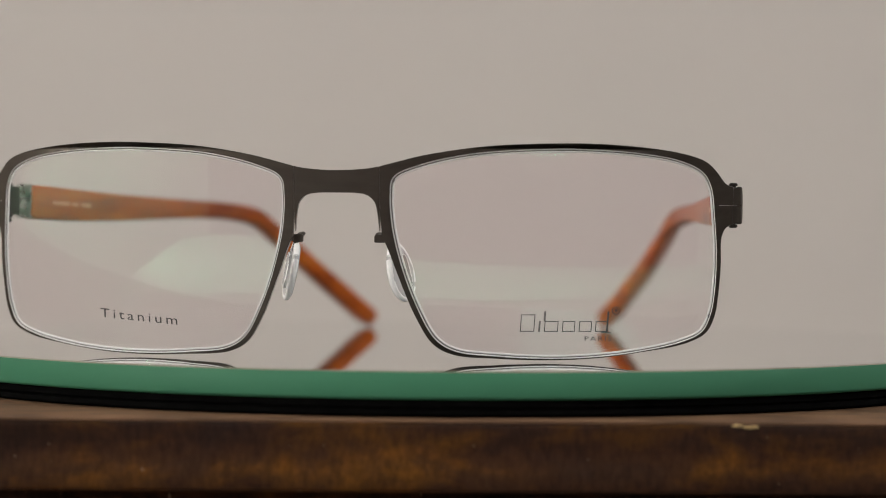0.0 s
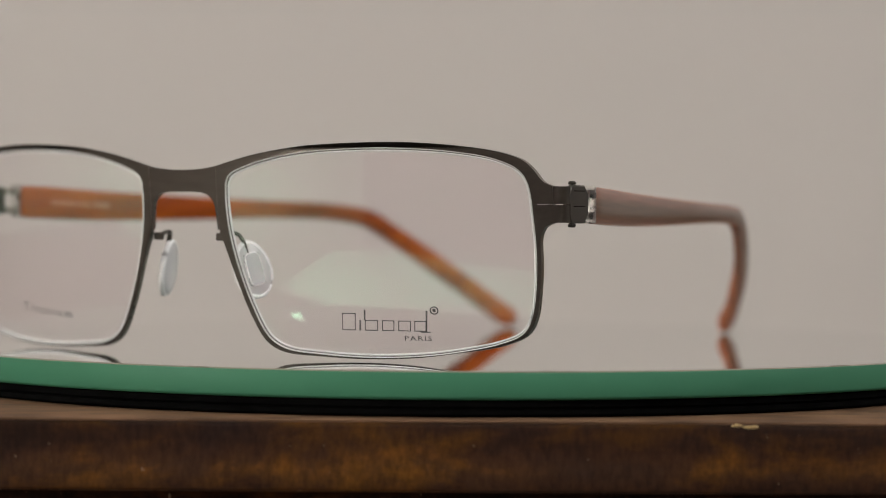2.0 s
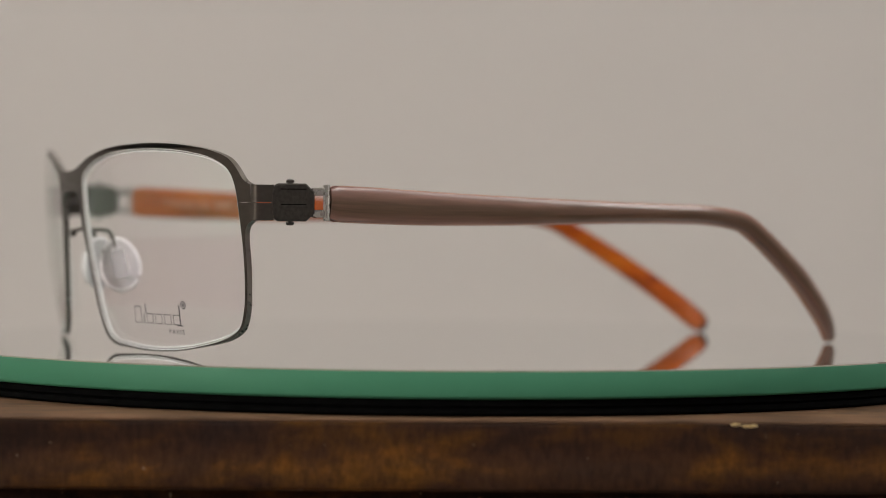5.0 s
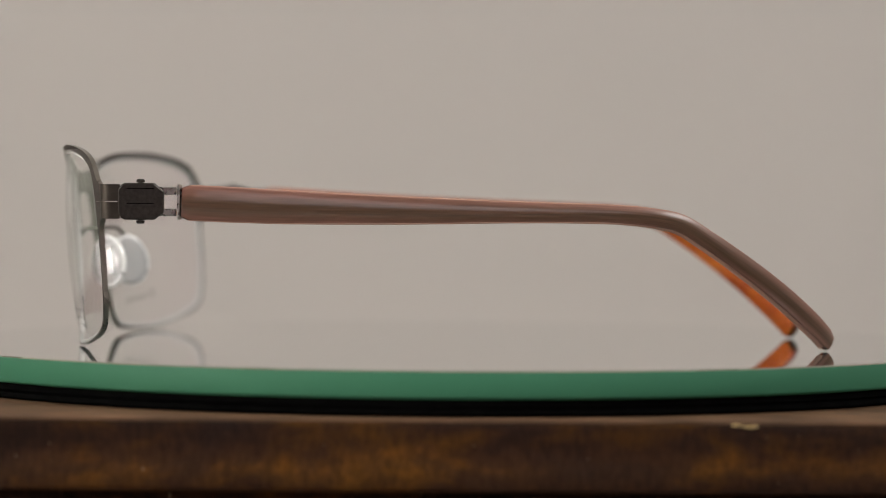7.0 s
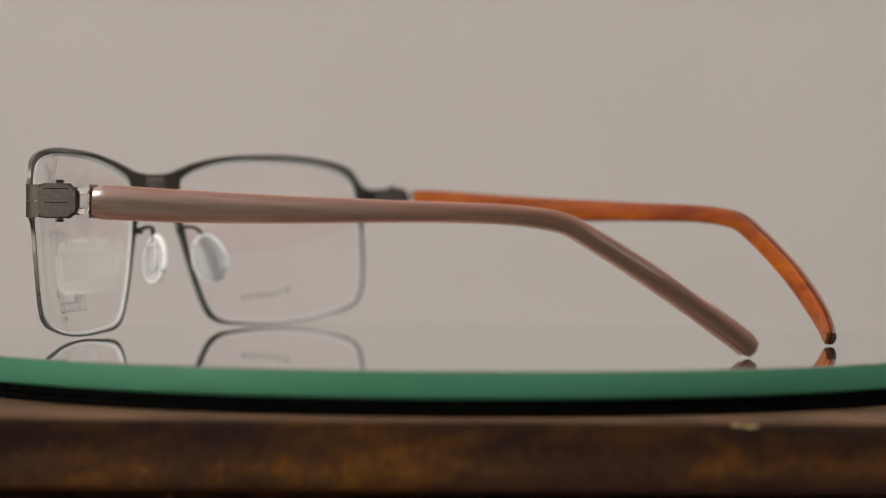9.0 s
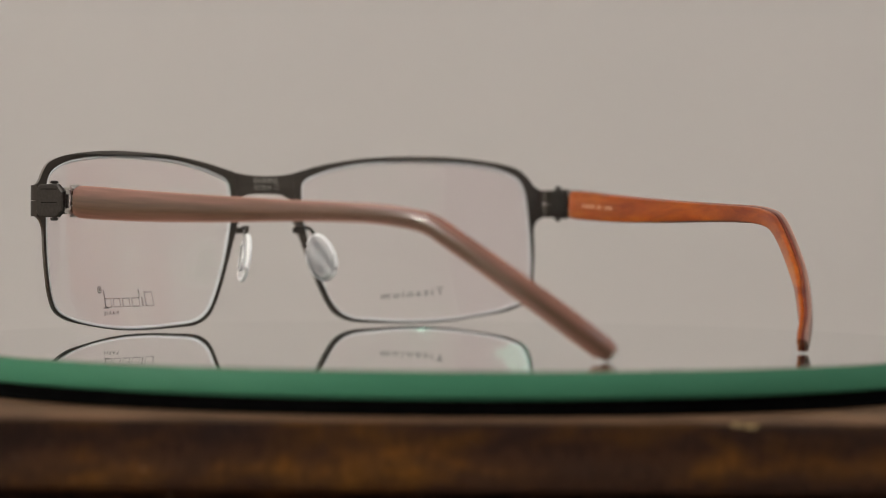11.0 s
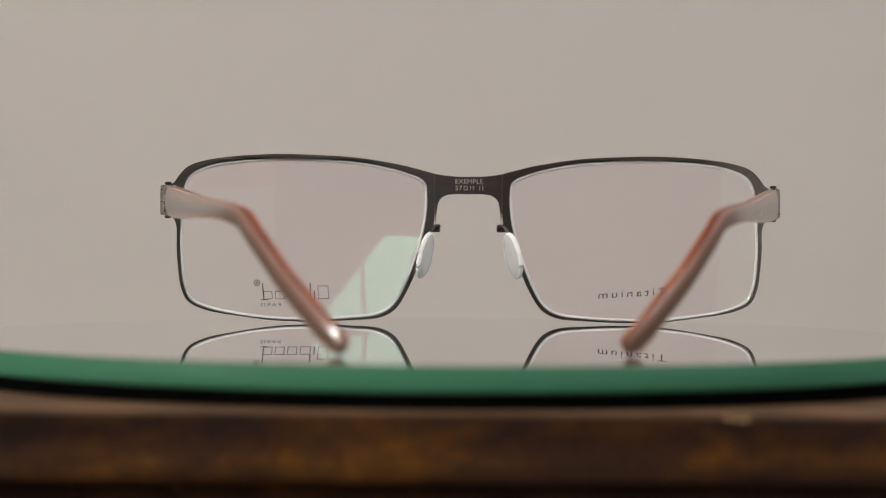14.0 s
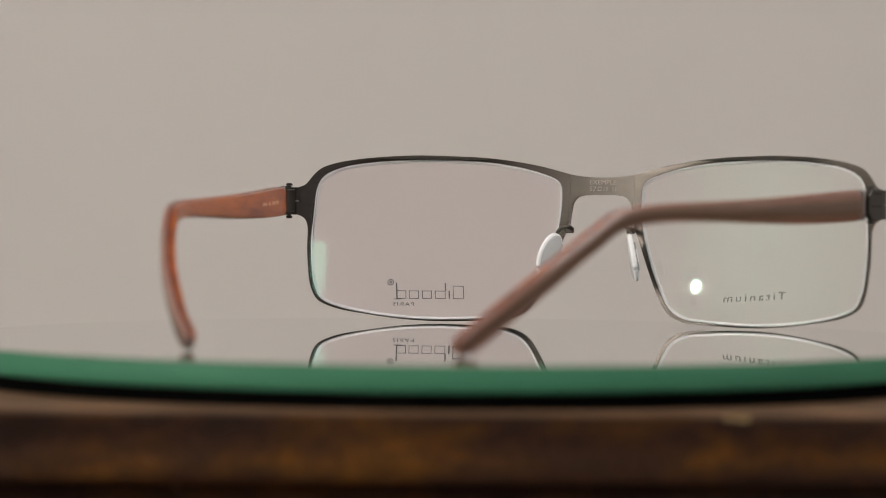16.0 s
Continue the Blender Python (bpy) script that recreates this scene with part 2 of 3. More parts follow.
def spline(points, closed, step):
    """Catmull-Rom through 2D or 3D points, resampled to about step."""
    P = [Vector(p) for p in points]
    n = len(P)
    out = []
    for i in range(n if closed else n - 1):
        if closed:
            a, b, c, d = P[i - 1], P[i], P[(i + 1) % n], P[(i + 2) % n]
        else:
            b, c = P[i], P[i + 1]
            a, d = (P[i - 1] if i else b * 2 - c), (P[i + 2] if i + 2 < n else c * 2 - b)
        k = max(1, round((c - b).length / step))
        t1 = max((b - a).length, 1e-6) ** 0.5
        t2 = t1 + max((c - b).length, 1e-6) ** 0.5
        t3 = t2 + max((d - c).length, 1e-6) ** 0.5
        for j in range(k):
            t = t1 + (t2 - t1) * j / k
            A1, A2, A3 = a * ((t1 - t) / t1) + b * (t / t1), b * ((t2 - t) / (t2 - t1)) + c * ((t - t1) / (t2 - t1)), c * ((t3 - t) / (t3 - t2)) + d * ((t - t2) / (t3 - t2))
            B1, B2 = A1 * ((t2 - t) / t2) + A2 * (t / t2), A2 * ((t3 - t) / (t3 - t1)) + A3 * ((t - t1) / (t3 - t1))
            out.append(B1 * ((t2 - t) / (t2 - t1)) + B2 * ((t - t1) / (t2 - t1)))
    if not closed:
        out.append(P[-1].copy())
    return out


def tube(bm, pts, radius, n=8, closed=False, flat=1.0):
    """A round or flattened tube along 3D points; radius may be a list."""
    rings, m = [], len(pts)
    for i, p in enumerate(pts):
        a, b = (pts[i - 1], pts[(i + 1) % m]) if closed else (pts[max(i - 1, 0)], pts[min(i + 1, m - 1)])
        t = (b - a).normalized()
        u = t.cross(Vector((0, 0, 1)) if abs(t.z) < 0.95 else Vector((0, 1, 0))).normalized()
        v = t.cross(u).normalized()
        r = radius[i] if isinstance(radius, (list, tuple)) else radius
        rings.append([bm.verts.new(p + u * (r * math.cos(2 * math.pi * k / n)) + v * (r * flat * math.sin(2 * math.pi * k / n))) for k in range(n)])
    for i in range(m if closed else m - 1):
        a, b = rings[i], rings[(i + 1) % m]
        for k in range(n):
            bm.faces.new((a[k], a[(k + 1) % n], b[(k + 1) % n], b[k]))
    if not closed:
        bm.faces.new(rings[0])
        bm.faces.new(rings[-1][::-1])
    return bm


def empty(name, label, category, group="", kind=""):
    return tagged(new(name), label, category, group, kind)


# ---------- the room ----------
X0, X1, Y0, Y1, Z0, Z1 = -2.0, 2.2, -2.6, 1.35, -0.75, 2.45
TOP = -0.0080   # the tabletop


def setting(name, bm, mat, label, category):
    return tagged(part(name, bm, mat, smooth=0), label, category, kind="structure")


def room():
    w = 0.12
    setting("floor", box(bmesh.new(), X0 - w, X1 + w, Y0 - w, Y1 + w, Z0 - w, Z0), FLOOR, "pale grey-beige floor of the room", "floor")
    setting("ceiling", box(bmesh.new(), X0 - w, X1 + w, Y0 - w, Y1 + w, Z1, Z1 + w), CEIL, "plain white ceiling of the room", "ceiling")
    setting("wall_north", box(bmesh.new(), X0 - w, X1 + w, Y1, Y1 + w, Z0, Z1), WALL, "plain warm beige painted wall behind the table", "wall")
    # south wall with a slanted opening
    from mathutils.geometry import tessellate_polygon
    loops = [[(X0 - w, Z0), (X1 + w, Z0), (X1 + w, Z1), (X0 - w, Z1)], WIN_S[::-1]]
    bm = bmesh.new()
    flat = [p for l in loops for p in l]
    front = [bm.verts.new((x, Y0, z)) for x, z in flat]
    back = [bm.verts.new((x, Y0 - w, z)) for x, z in flat]
    for tri in tessellate_polygon([[Vector((x, z, 0)) for x, z in l] for l in loops]):
        bm.faces.new([front[k] for k in tri])
        bm.faces.new([back[k] for k in tri[::-1]])
    base = 0
    for l in loops:
        for k in range(len(l)):
            a, b = base + k, base + (k + 1) % len(l)
            bm.faces.new((front[a], front[b], back[b], back[a]))
        base += len(l)
    setting("wall_south", bm, ROSE, "dusky rose painted wall with a slanted window", "wall")
    for name, (a, b, c, d), x in (("wall_west", FILL_WIN_W, X0 - w), ("wall_east", FILL_WIN_E, X1)):
        bm = bmesh.new()
        for y0, y1, z0, z1 in ((Y0, a, Z0, Z1), (b, Y1, Z0, Z1), (a, b, Z0, c), (a, b, d, Z1)):
            box(bm, x, x + w, y0, y1, z0, z1)
        setting(name, bm, WALL, "plain beige painted wall with an added window opening", "wall")
    # windows: frames with one upright bar
    win = tagged(new("window_1"), "white framed slanted window letting in daylight", "window", kind="structure")
    win.location = (0, Y0 - 0.06, 0)
    bm = bmesh.new()
    ring = [Vector((x, 0, z)) for x, z in WIN_S]
    for k, p in enumerate(ring):
        tube(bm, [p, ring[(k + 1) % len(ring)]], 0.028, 4)
    tube(bm, [Vector((1.06, 0, 0.65)), Vector((1.06, 0, 1.45))], 0.034, 4)
    part("window_frame", bm, TRIM, win, smooth=0)
    # two high side windows, unseen, added to house the fill lamps
    for name, (a, b, c, d), x in (("window_2", FILL_WIN_W, X0 - 0.06), ("window_3", FILL_WIN_E, X1 + 0.06)):
        win = tagged(new(name), "added white framed window, unseen, round a fill lamp", "window", kind="structure")
        win.location = (x, 0, 0)
        bm = bmesh.new()
        mid = (a + b) / 2
        for y0, y1, z0, z1 in ((a, a + 0.05, c, d), (b - 0.05, b, c, d), (a + 0.05, b - 0.05, c, c + 0.05), (a + 0.05, b - 0.05, d - 0.05, d), (mid - 0.025, mid + 0.025, c + 0.05, d - 0.05)):
            box(bm, -0.03, 0.03, y0, y1, z0, z1)
        part("window_frame", bm, TRIM, win, smooth=0)


WIN_S = [(0.38, 0.37), (0.79, 0.37), (1.75, 1.36), (1.75, 1.45), (0.38, 1.45)]
FILL_WIN_W = (-1.90, 0.30, 1.40, 2.30)
FILL_WIN_E = (-2.00, 0.20, 1.40, 2.30)
area_light("daylight_south", look((1.065, Y0 - 0.10, 0.81), (1.065, 0, 0.81)), 1.37, 1.28, 7.5, (0.98, 0.985, 0.96))
# two added fill lamps that light the room evenly from both sides
area_light("daylight_west", look((X0 - 0.10, -0.80, 1.85), (0, -0.80, 1.0)), 2.2, 0.9, 20.0, (1.0, 0.995, 0.955))
area_light("daylight_east", look((X1 + 0.10, -0.90, 1.85), (0, -0.90, 1.0)), 2.2, 0.9, 57.0, (1.0, 0.995, 0.955))
room()


def pendant_lamp():
    at = Vector((-1.15, -0.845, 0.465))
    lamp = empty("pendant_lamp", "small lit bulb on a thin dark cord", "lamp")
    lamp.location = at
    part("bulb", lathe(bmesh.new(), [(0, -0.016), (0.008, -0.014), (0.013, -0.007), (0.0145, 0.001), (0.0135, 0.008), (0.010, 0.014), (0, 0.015)], 24), BULB, lamp, "glowing round bulb")
    part("socket", lathe(bmesh.new(), [(0, 0.0145), (0.012, 0.0145), (0.016, 0.07), (0.006, 0.08), (0, 0.08)], 24), BLACK, lamp)
    part("cord", tube(bmesh.new(), [Vector((0, 0, 0.078)), Vector((0, 0, Z1 - at.z + 0.002))], 0.003, 8), BLACK, lamp)


pendant_lamp()


def desk():
    """A corner desk: a long wing and a wider end."""
    thing = empty("white_desk", "plain white corner desk standing before the table", "desk")
    thing.location = (0, 0, Z0)
    top = [(-0.82, -0.57), (-1.12, -1.18), (-0.84, -1.42), (-0.45, -1.26), (0.95, -1.10), (0.98, -0.80), (-0.15, -0.78), (-0.55, -0.56)]
    bm = bmesh.new()
    low, high = ([bm.verts.new((x, y, z)) for x, y in top] for z in (0.50, 0.53))
    bm.faces.new(low[::-1])
    bm.faces.new(high)
    for k in range(len(top)):
        bm.faces.new((low[k], low[k - 1], high[k - 1], high[k]))
    bmesh.ops.bevel(bm, geom=list(bm.edges), offset=0.003, segments=2, affect="EDGES", profile=0.5)
    part("desktop", bm, LACQUER, thing)
    for x, y in ((-0.74, -0.64), (-0.86, -1.34), (0.90, -1.05), (0.90, -0.86)):
        part("leg", box(bmesh.new(), x - 0.025, x + 0.025, y - 0.025, y + 0.025, 0, 0.4995, 0.002), TRIM, thing)


desk()


# ---------- the table ----------
def table():
    thing = empty("side_table", "dark varnished wooden table with a worn edge", "table")
    thing.location = (0, 0, Z0)
    zt = TOP - Z0
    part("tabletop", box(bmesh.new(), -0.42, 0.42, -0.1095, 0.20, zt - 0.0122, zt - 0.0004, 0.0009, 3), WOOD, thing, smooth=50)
    part("top_veneer", box(bmesh.new(), -0.4192, 0.4192, -0.1087, 0.1992, zt - 0.0005, zt, 0.0002, 2), LIGHT_WOOD, thing, "lighter brown wooden top face", smooth=50)
    part("apron", box(bmesh.new(), -0.40, 0.40, -0.100, 0.185, zt - 0.09, zt - 0.0124, 0.002), WOOD, thing)
    for x, y, z, r in ((0.0482, -0.1092, zt - 0.00055, 0.0007), (0.0500, -0.1094, zt - 0.0008, 0.0006), (0.0510, -0.1094, zt - 0.00075, 0.0007)):
        bm = bmesh.new()
        bmesh.ops.create_icosphere(bm, subdivisions=2, radius=1.0)
        for v in bm.verts:
            k = 1 + 0.5 * noise.noise(v.co * 2.1 + Vector((x * 900, 0, 0)))
            v.co = Vector((x + v.co.x * r * k * 1.3, y + v.co.y * 0.0003, z + v.co.z * r * 0.42 * k))
        part("bare_chip", bm, CHIP, thing, "pale chip in the worn varnish", smooth=60)
    for x in (-0.375, 0.375):
        for y in (-0.077, 0.162):
            part("leg", lathe(bmesh.new(), [(0, 0), (0.013, 0), (0.016, 0.3), (0.020, zt - 0.0905), (0, zt - 0.0905)], 20, (x, y, 0)), WOOD, thing)


table()

# ---------- the turntable ----------
R_DISC = 0.10467
T_DISC = 0.0049
platter = empty("turntable", "low black round display turntable on the table", "turntable")
platter.location = (0, 0, TOP)
part("base", lathe(bmesh.new(), [(0, 0), (0.1015, 0), (0.1030, 0.0002), (0.1034, 0.0006), (0.1034, 0.0013), (0.1030, 0.0015), (0.1015, 0.0015), (0, 0.0015)], 192), BLACK, platter)
part("platter", lathe(bmesh.new(), [(0, 0.00155), (0.1015, 0.00155), (0.1032, 0.0016), (0.1036, 0.0019), (0.1036, 0.0028), (0.1032, 0.0031), (0.1015, 0.0031), (0, 0.0031)], 192), BLACK, platter)
disc = empty("glass_disc", "round clear glass plate with a green edge on the turntable", "glass plate")
part("plate", lathe(bmesh.new(), [(0, 0), (R_DISC - 0.0020, 0), (R_DISC - 0.0006, 0), (R_DISC - 0.0006, T_DISC), (R_DISC - 0.0020, T_DISC), (0, T_DISC)], 256), DISC, disc, smooth=5)
part("ground_edge", lathe(bmesh.new(), [(R_DISC - 0.0006, 0), (R_DISC - 0.0001, 0.00025), (R_DISC, 0.0006), (R_DISC, T_DISC - 0.0004), (R_DISC - 0.0001, T_DISC - 0.00022)], 256), DISC_EDGE, disc, "green ground glass edge", smooth=60)
part("bevel", lathe(bmesh.new(), [(R_DISC - 0.0001, T_DISC - 0.00022), (R_DISC - 0.0003, T_DISC - 0.00008), (R_DISC - 0.0006, T_DISC)], 256), DISC_BEVEL, disc, "upper glass bevel with its reflection painted beige", smooth=60)
disc.location = (0, 0, -T_DISC)

# ---------- the eyeglasses ----------
# local space in millimetres, front towards -y, the wearer's left at +x
MM = 0.001
glasses = empty("eyeglasses", "dark titanium eyeglasses with orange-lined taupe temples on a glass plate", "eyeglasses")
LEFT, RIGHT = 1, -1


def front_y(x, z):
    k = 0.0036 if x > 0 else 0.0029
    return -0.3 + k * x * x + 0.09 * (33.3 - z)


def lens_y(x, z):
    k = 0.0011 if x > 0 else 0.00175
    tilt = 0.02 * (abs(x) - 37.5) + (0.01 if x > 0 else -0.01) * (z - 19.3)
    return front_y(x, z) + 0.9 + tilt + k * ((abs(x) - 37.5) ** 2 - 784) + 0.0040 * ((z - 19.3) ** 2 - 200)


def vec(x, y, z):
    return Vector((x * MM, y * MM, z * MM))


LENS_LOOP = [(10.1, 30.0), (10.6, 32.6), (14.8, 34.6), (23.8, 36.65), (33.6, 37.5), (43.4, 37.65), (53.1, 37.05), (60.0, 35.8), (63.8, 33.9), (65.1, 31.5), (65.7, 26.0),
             (66.0, 19.5), (65.7, 13.0), (65.0, 8.8), (63.6, 5.8), (60.0, 4.0), (52.5, 2.3), (45.2, 1.4), (37.0, 1.1), (28.0, 1.5), (21.0, 2.35), (17.8, 4.3), (14.6, 10.0), (11.9, 17.5), (10.4, 24.2)]
RIM_TOP = [(7.9, 34.85), (10.7, 35.6), (15.8, 36.85), (25.8, 38.4), (35.6, 39.0), (45.4, 39.1), (55.1, 38.4), (61.5, 37.3), (64.8, 36.0), (66.5, 34.3), (68.0, 32.2), (69.4, 31.5)]
RIM_LOW = [(69.4, 25.0), (68.1, 24.3), (67.3, 22.6), (67.15, 17.5), (66.8, 13.0), (66.1, 8.4), (64.6, 5.3), (61.0, 3.35), (53.0, 1.75), (45.2, 0.7), (37.0, 0.35), (28.0, 0.6), (20.6, 1.25), (17.2, 3.0), (14.4, 7.2), (11.0, 15.2), (9.3, 19.8), (8.2, 22.3)]
BRIDGE_LOW = [(7.7, 23.2), (7.4, 26.2), (6.9, 28.4), (5.6, 29.65), (3.6, 30.05), (0.0, 30.1)]


def lens_loop(step, grow):
    """The lens outline, grown by so many millimetres."""
    P = spline(LENS_LOOP, True, step)
    n = len(P)
    out = []
    for i, p in enumerate(P):
        t = (P[(i + 1) % n] - P[i - 1]).normalized()
        out.append(p + Vector((-t.y, t.x)) * grow)
    return out


def sheet(bm, loops, thick, side):
    """A curved metal sheet from an outline and its holes, given as (x, z)."""
    from mathutils.geometry import tessellate_polygon
    flat = [p for l in loops for p in l]
    tris = tessellate_polygon([[Vector((p[0], p[1], 0)) for p in l] for l in loops])
    front = [bm.verts.new(vec(side * p[0], front_y(side * p[0], p[1]), p[1])) for p in flat]
    back = [bm.verts.new(vec(side * p[0], front_y(side * p[0], p[1]) + thick, p[1])) for p in flat]
    for a, b, c in tris:
        for vs in ((front[a], front[b], front[c]), (back[c], back[b], back[a])):
            if len(set(vs)) == 3 and not bm.faces.get(vs):
                bm.faces.new(vs)
    base = 0
    for l in loops:
        n = len(l)
        for i in range(n):
            a, b = base + i, base + (i + 1) % n
            bm.faces.new((front[a], front[b], back[b], back[a])).material_index = 1
        base += n
    return bm


def rim(side):
    top, low = spline(RIM_TOP, False, 0.6), spline(RIM_LOW, False, 0.6)
    hole = lens_loop(0.6, 0.5)
    nose = [Vector((7.85, 26.0)), Vector((7.88, 30.0))]
    part("rim", sheet(bmesh.new(), [top + low + nose, hole[::-1]], 0.9, side), GUNMETAL, glasses).data.materials.append(RIM_GLINT)


def bridge():
    half = [Vector(p) for p in ((0, 34.15), (2.5, 34.2), (4.6, 34.35), (6.3, 34.55), (7.86, 34.84))]
    top = spline([(-p.x, p.y) for p in half[:0:-1]] + [tuple(p) for p in half], False, 0.6)
    side = [Vector((7.84, 30.0)), Vector((7.81, 26.0))]
    low = spline(BRIDGE_LOW + [(-p[0], p[1]) for p in BRIDGE_LOW[-2::-1]], False, 0.6)
    loop = top + side + low + [Vector((-7.81, 26.0)), Vector((-7.84, 30.0))]
    part("bridge", sheet(bmesh.new(), [loop], 0.9, 1), GUNMETAL, glasses).data.materials.append(RIM_GLINT)


def lens(side):
    """A clear curved lens with a polished edge."""
    edge = lens_loop(1.0, 0.3)
    c = Vector((37.5, 19.3))
    bm = bmesh.new()
    steps = 14
    for back in (0, 1):
        rings = []
        for s in range(1, steps + 1):
            ring = []
            for p in edge:
                q = c + (p - c) * (s / steps)
                ring.append(bm.verts.new(vec(side * q.x, lens_y(side * q.x, q.y) + back * 1.3, q.y)))
            rings.append(ring)
        mid_v = bm.verts.new(vec(side * c.x, lens_y(side * c.x, c.y) + back * 1.3, c.y))
        n = len(edge)
        for i in range(n):
            bm.faces.new((mid_v, rings[0][i], rings[0][(i + 1) % n]))
        for a, b in zip(rings, rings[1:]):
            for i in range(n):
                bm.faces.new((a[i], b[i], b[(i + 1) % n], a[(i + 1) % n]))
    ob = part("lens", bm, LENS, glasses, "clear coated demo lens", smooth=60)
    ob.visible_shadow = False
    # the polished bevel: its glints painted as thin white tubes, a grey facet between
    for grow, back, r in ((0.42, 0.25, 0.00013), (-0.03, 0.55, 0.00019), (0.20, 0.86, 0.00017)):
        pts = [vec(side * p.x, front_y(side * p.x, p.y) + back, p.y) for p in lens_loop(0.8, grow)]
        part("lens_edge", tube(bmesh.new(), pts, r, 8, True), EDGE_GLINT, ob, "white line painting the glint of the polished lens edge")
    a, b = ([vec(side * p.x, front_y(side * p.x, p.y) + 0.45, p.y) for p in lens_loop(0.8, g)] for g in (0.42, -0.02))
    bm = bmesh.new()
    va, vb = [bm.verts.new(p) for p in a], [bm.verts.new(p) for p in b]
    for i in range(len(va)):
        k = (i + 1) % len(va)
        bm.faces.new((va[i], va[k], vb[k], vb[i]))
    part("bevel_facet", bm, FACET, ob, "grey ground lens bevel")
    return ob


def shift(side):
    """How far the hinge of this side lies from the left one, front to back."""
    return 0.0 if side > 0 else -3.05


def end_piece(side):
    """The rim's ear, split in two, that turns back to the hinge."""
    s = shift(side)
    path = spline([(69.2, front_y(side * 69.2, 28.3) - s), (70.3, 18.0), (70.75, 19.2), (70.6, 21.3)], False, 0.35)
    for z0, z1 in ((28.32, 31.45), (25.05, 28.18)):
        bm = bmesh.new()
        rows = []
        for i, p in enumerate(path):
            a, b = path[max(i - 1, 0)], path[min(i + 1, len(path) - 1)]
            t = (b - a).normalized()
            nrm = Vector((-t.y, t.x))
            q = p + nrm * 0.9
            rows.append([bm.verts.new(vec(side * v.x, v.y + s, z)) for v, z in ((p, z0), (q, z0), (q, z1), (p, z1))])
        for a, b in zip(rows, rows[1:]):
            for i in range(4):
                bm.faces.new((a[i], a[(i + 1) % 4], b[(i + 1) % 4], b[i]))
        bm.faces.new(rows[0])
        bm.faces.new(rows[-1][::-1])
        part("end_piece", bm, GUNMETAL, glasses)


def seam(side):
    """The fine closing line of the rim."""
    bm = bmesh.new()
    xs = [66.9 + 0.35 * i for i in range(8)]
    rows = [[bm.verts.new(vec(side * x, front_y(side * x, z) - 0.02, z)) for z in (28.2, 28.32)] for x in xs]
    for a, b in zip(rows, rows[1:]):
        bm.faces.new((a[0], b[0], b[1], a[1]))
    part("rim_seam", bm, STEEL, glasses, "fine bright closing line", smooth=0)


def hinge(side):
    s = shift(side)
    seam(side)
    plate_loop = [(20.9, 26.2), (21.5, 25.3), (22.2, 24.9), (27.6, 24.9), (29.3, 26.3), (29.3, 30.2), (27.6, 31.7), (22.2, 31.7), (21.5, 31.3), (20.9, 30.4)]
    bm = bmesh.new()
    layers = []
    for x, inset in ((70.75, 0.25), (70.55, 0.0), (69.9, 0.0), (69.7, 0.15)):
        layers.append([bm.verts.new(vec(side * x, 25.1 + (y - 25.1) * (1 - inset / 4) + s, 28.3 + (z - 28.3) * (1 - inset / 3.4))) for y, z in plate_loop])
    for a, b in zip(layers, layers[1:]):
        for i in range(len(a)):
            bm.faces.new((a[i], a[(i + 1) % len(a)], b[(i + 1) % len(a)], b[i]))
    bm.faces.new(layers[0])
    bm.faces.new(layers[-1][::-1])
    plate = part("hinge", bm, HINGE, glasses, "dark metal hinge plate", smooth=20)
    bm = bmesh.new()
    box(bm, *sorted((side * 70.74 * MM, side * 70.82 * MM)), (22.6 + s) * MM, (27.6 + s) * MM, 27.85 * MM, 28.0 * MM)
    box(bm, *sorted((side * 70.74 * MM, side * 70.82 * MM)), (22.6 + s) * MM, (27.6 + s) * MM, 30.6 * MM, 30.75 * MM)
    part("groove", bm, BLACK, plate, smooth=0)
    for z, d in ((31.5, 1), (25.1, -1)):
        bm = lathe(bmesh.new(), [(0, 0), (0.00050, 0), (0.00050, 0.0003 * d), (0.00078, 0.00034 * d), (0.00080, 0.00065 * d), (0.00060, 0.0009 * d), (0, 0.00095 * d)], 20, (side * 0.0693, (24.9 + s) * MM, z * MM))
        part("screw", bm, HINGE, plate, "small dark hinge screw")
    for z0, z1 in ((29.55, 31.0), (25.6, 27.0)):
        bm = bmesh.new()
        box(bm, *sorted((side * 69.2 * MM, side * 70.1 * MM)), (29.0 + s) * MM, (31.5 + s) * MM, z0 * MM, z1 * MM, 0.00015, 1)
        part("hinge_knuckle", bm, STEEL, plate, "pale metal hinge knuckle", smooth=0)
    bm = bmesh.new()
    box(bm, *sorted((side * 68.0 * MM, side * 70.98 * MM)), (31.80 + s) * MM, (32.28 + s) * MM, 24.95 * MM, 31.55 * MM, 0.00015, 1)
    part("temple_ferrule", bm, STEEL, plate, "pale metal end bar", smooth=0)
    bm = bmesh.new()
    box(bm, *sorted((side * 68.7 * MM, side * 69.5 * MM)), (22.0 + s) * MM, (28.9 + s) * MM, 25.6 * MM, 31.0 * MM, 0.0002, 1)
    part("hinge_core", bm, HINGE, plate, smooth=0)
    # hinge and knuckles follow the temple's inward slant
    for ob in [plate] + list(plate.children):
        for v in ob.data.vertices:
            v.co.x -= side * 0.15 * max(0.0, v.co.y - (20.9 + s) * MM)
    # the plate's origin lies before it, just inside the rim's ear
    mid = vec(side * 64.5, 18.5 + s, 28.3)
    plate.data.transform(Matrix.Translation(-mid))
    plate.location = mid
    for ob in plate.children:
        ob.data.transform(Matrix.Translation(-mid))
    if side == LEFT:
        cam.data.dof.focus_object = plate


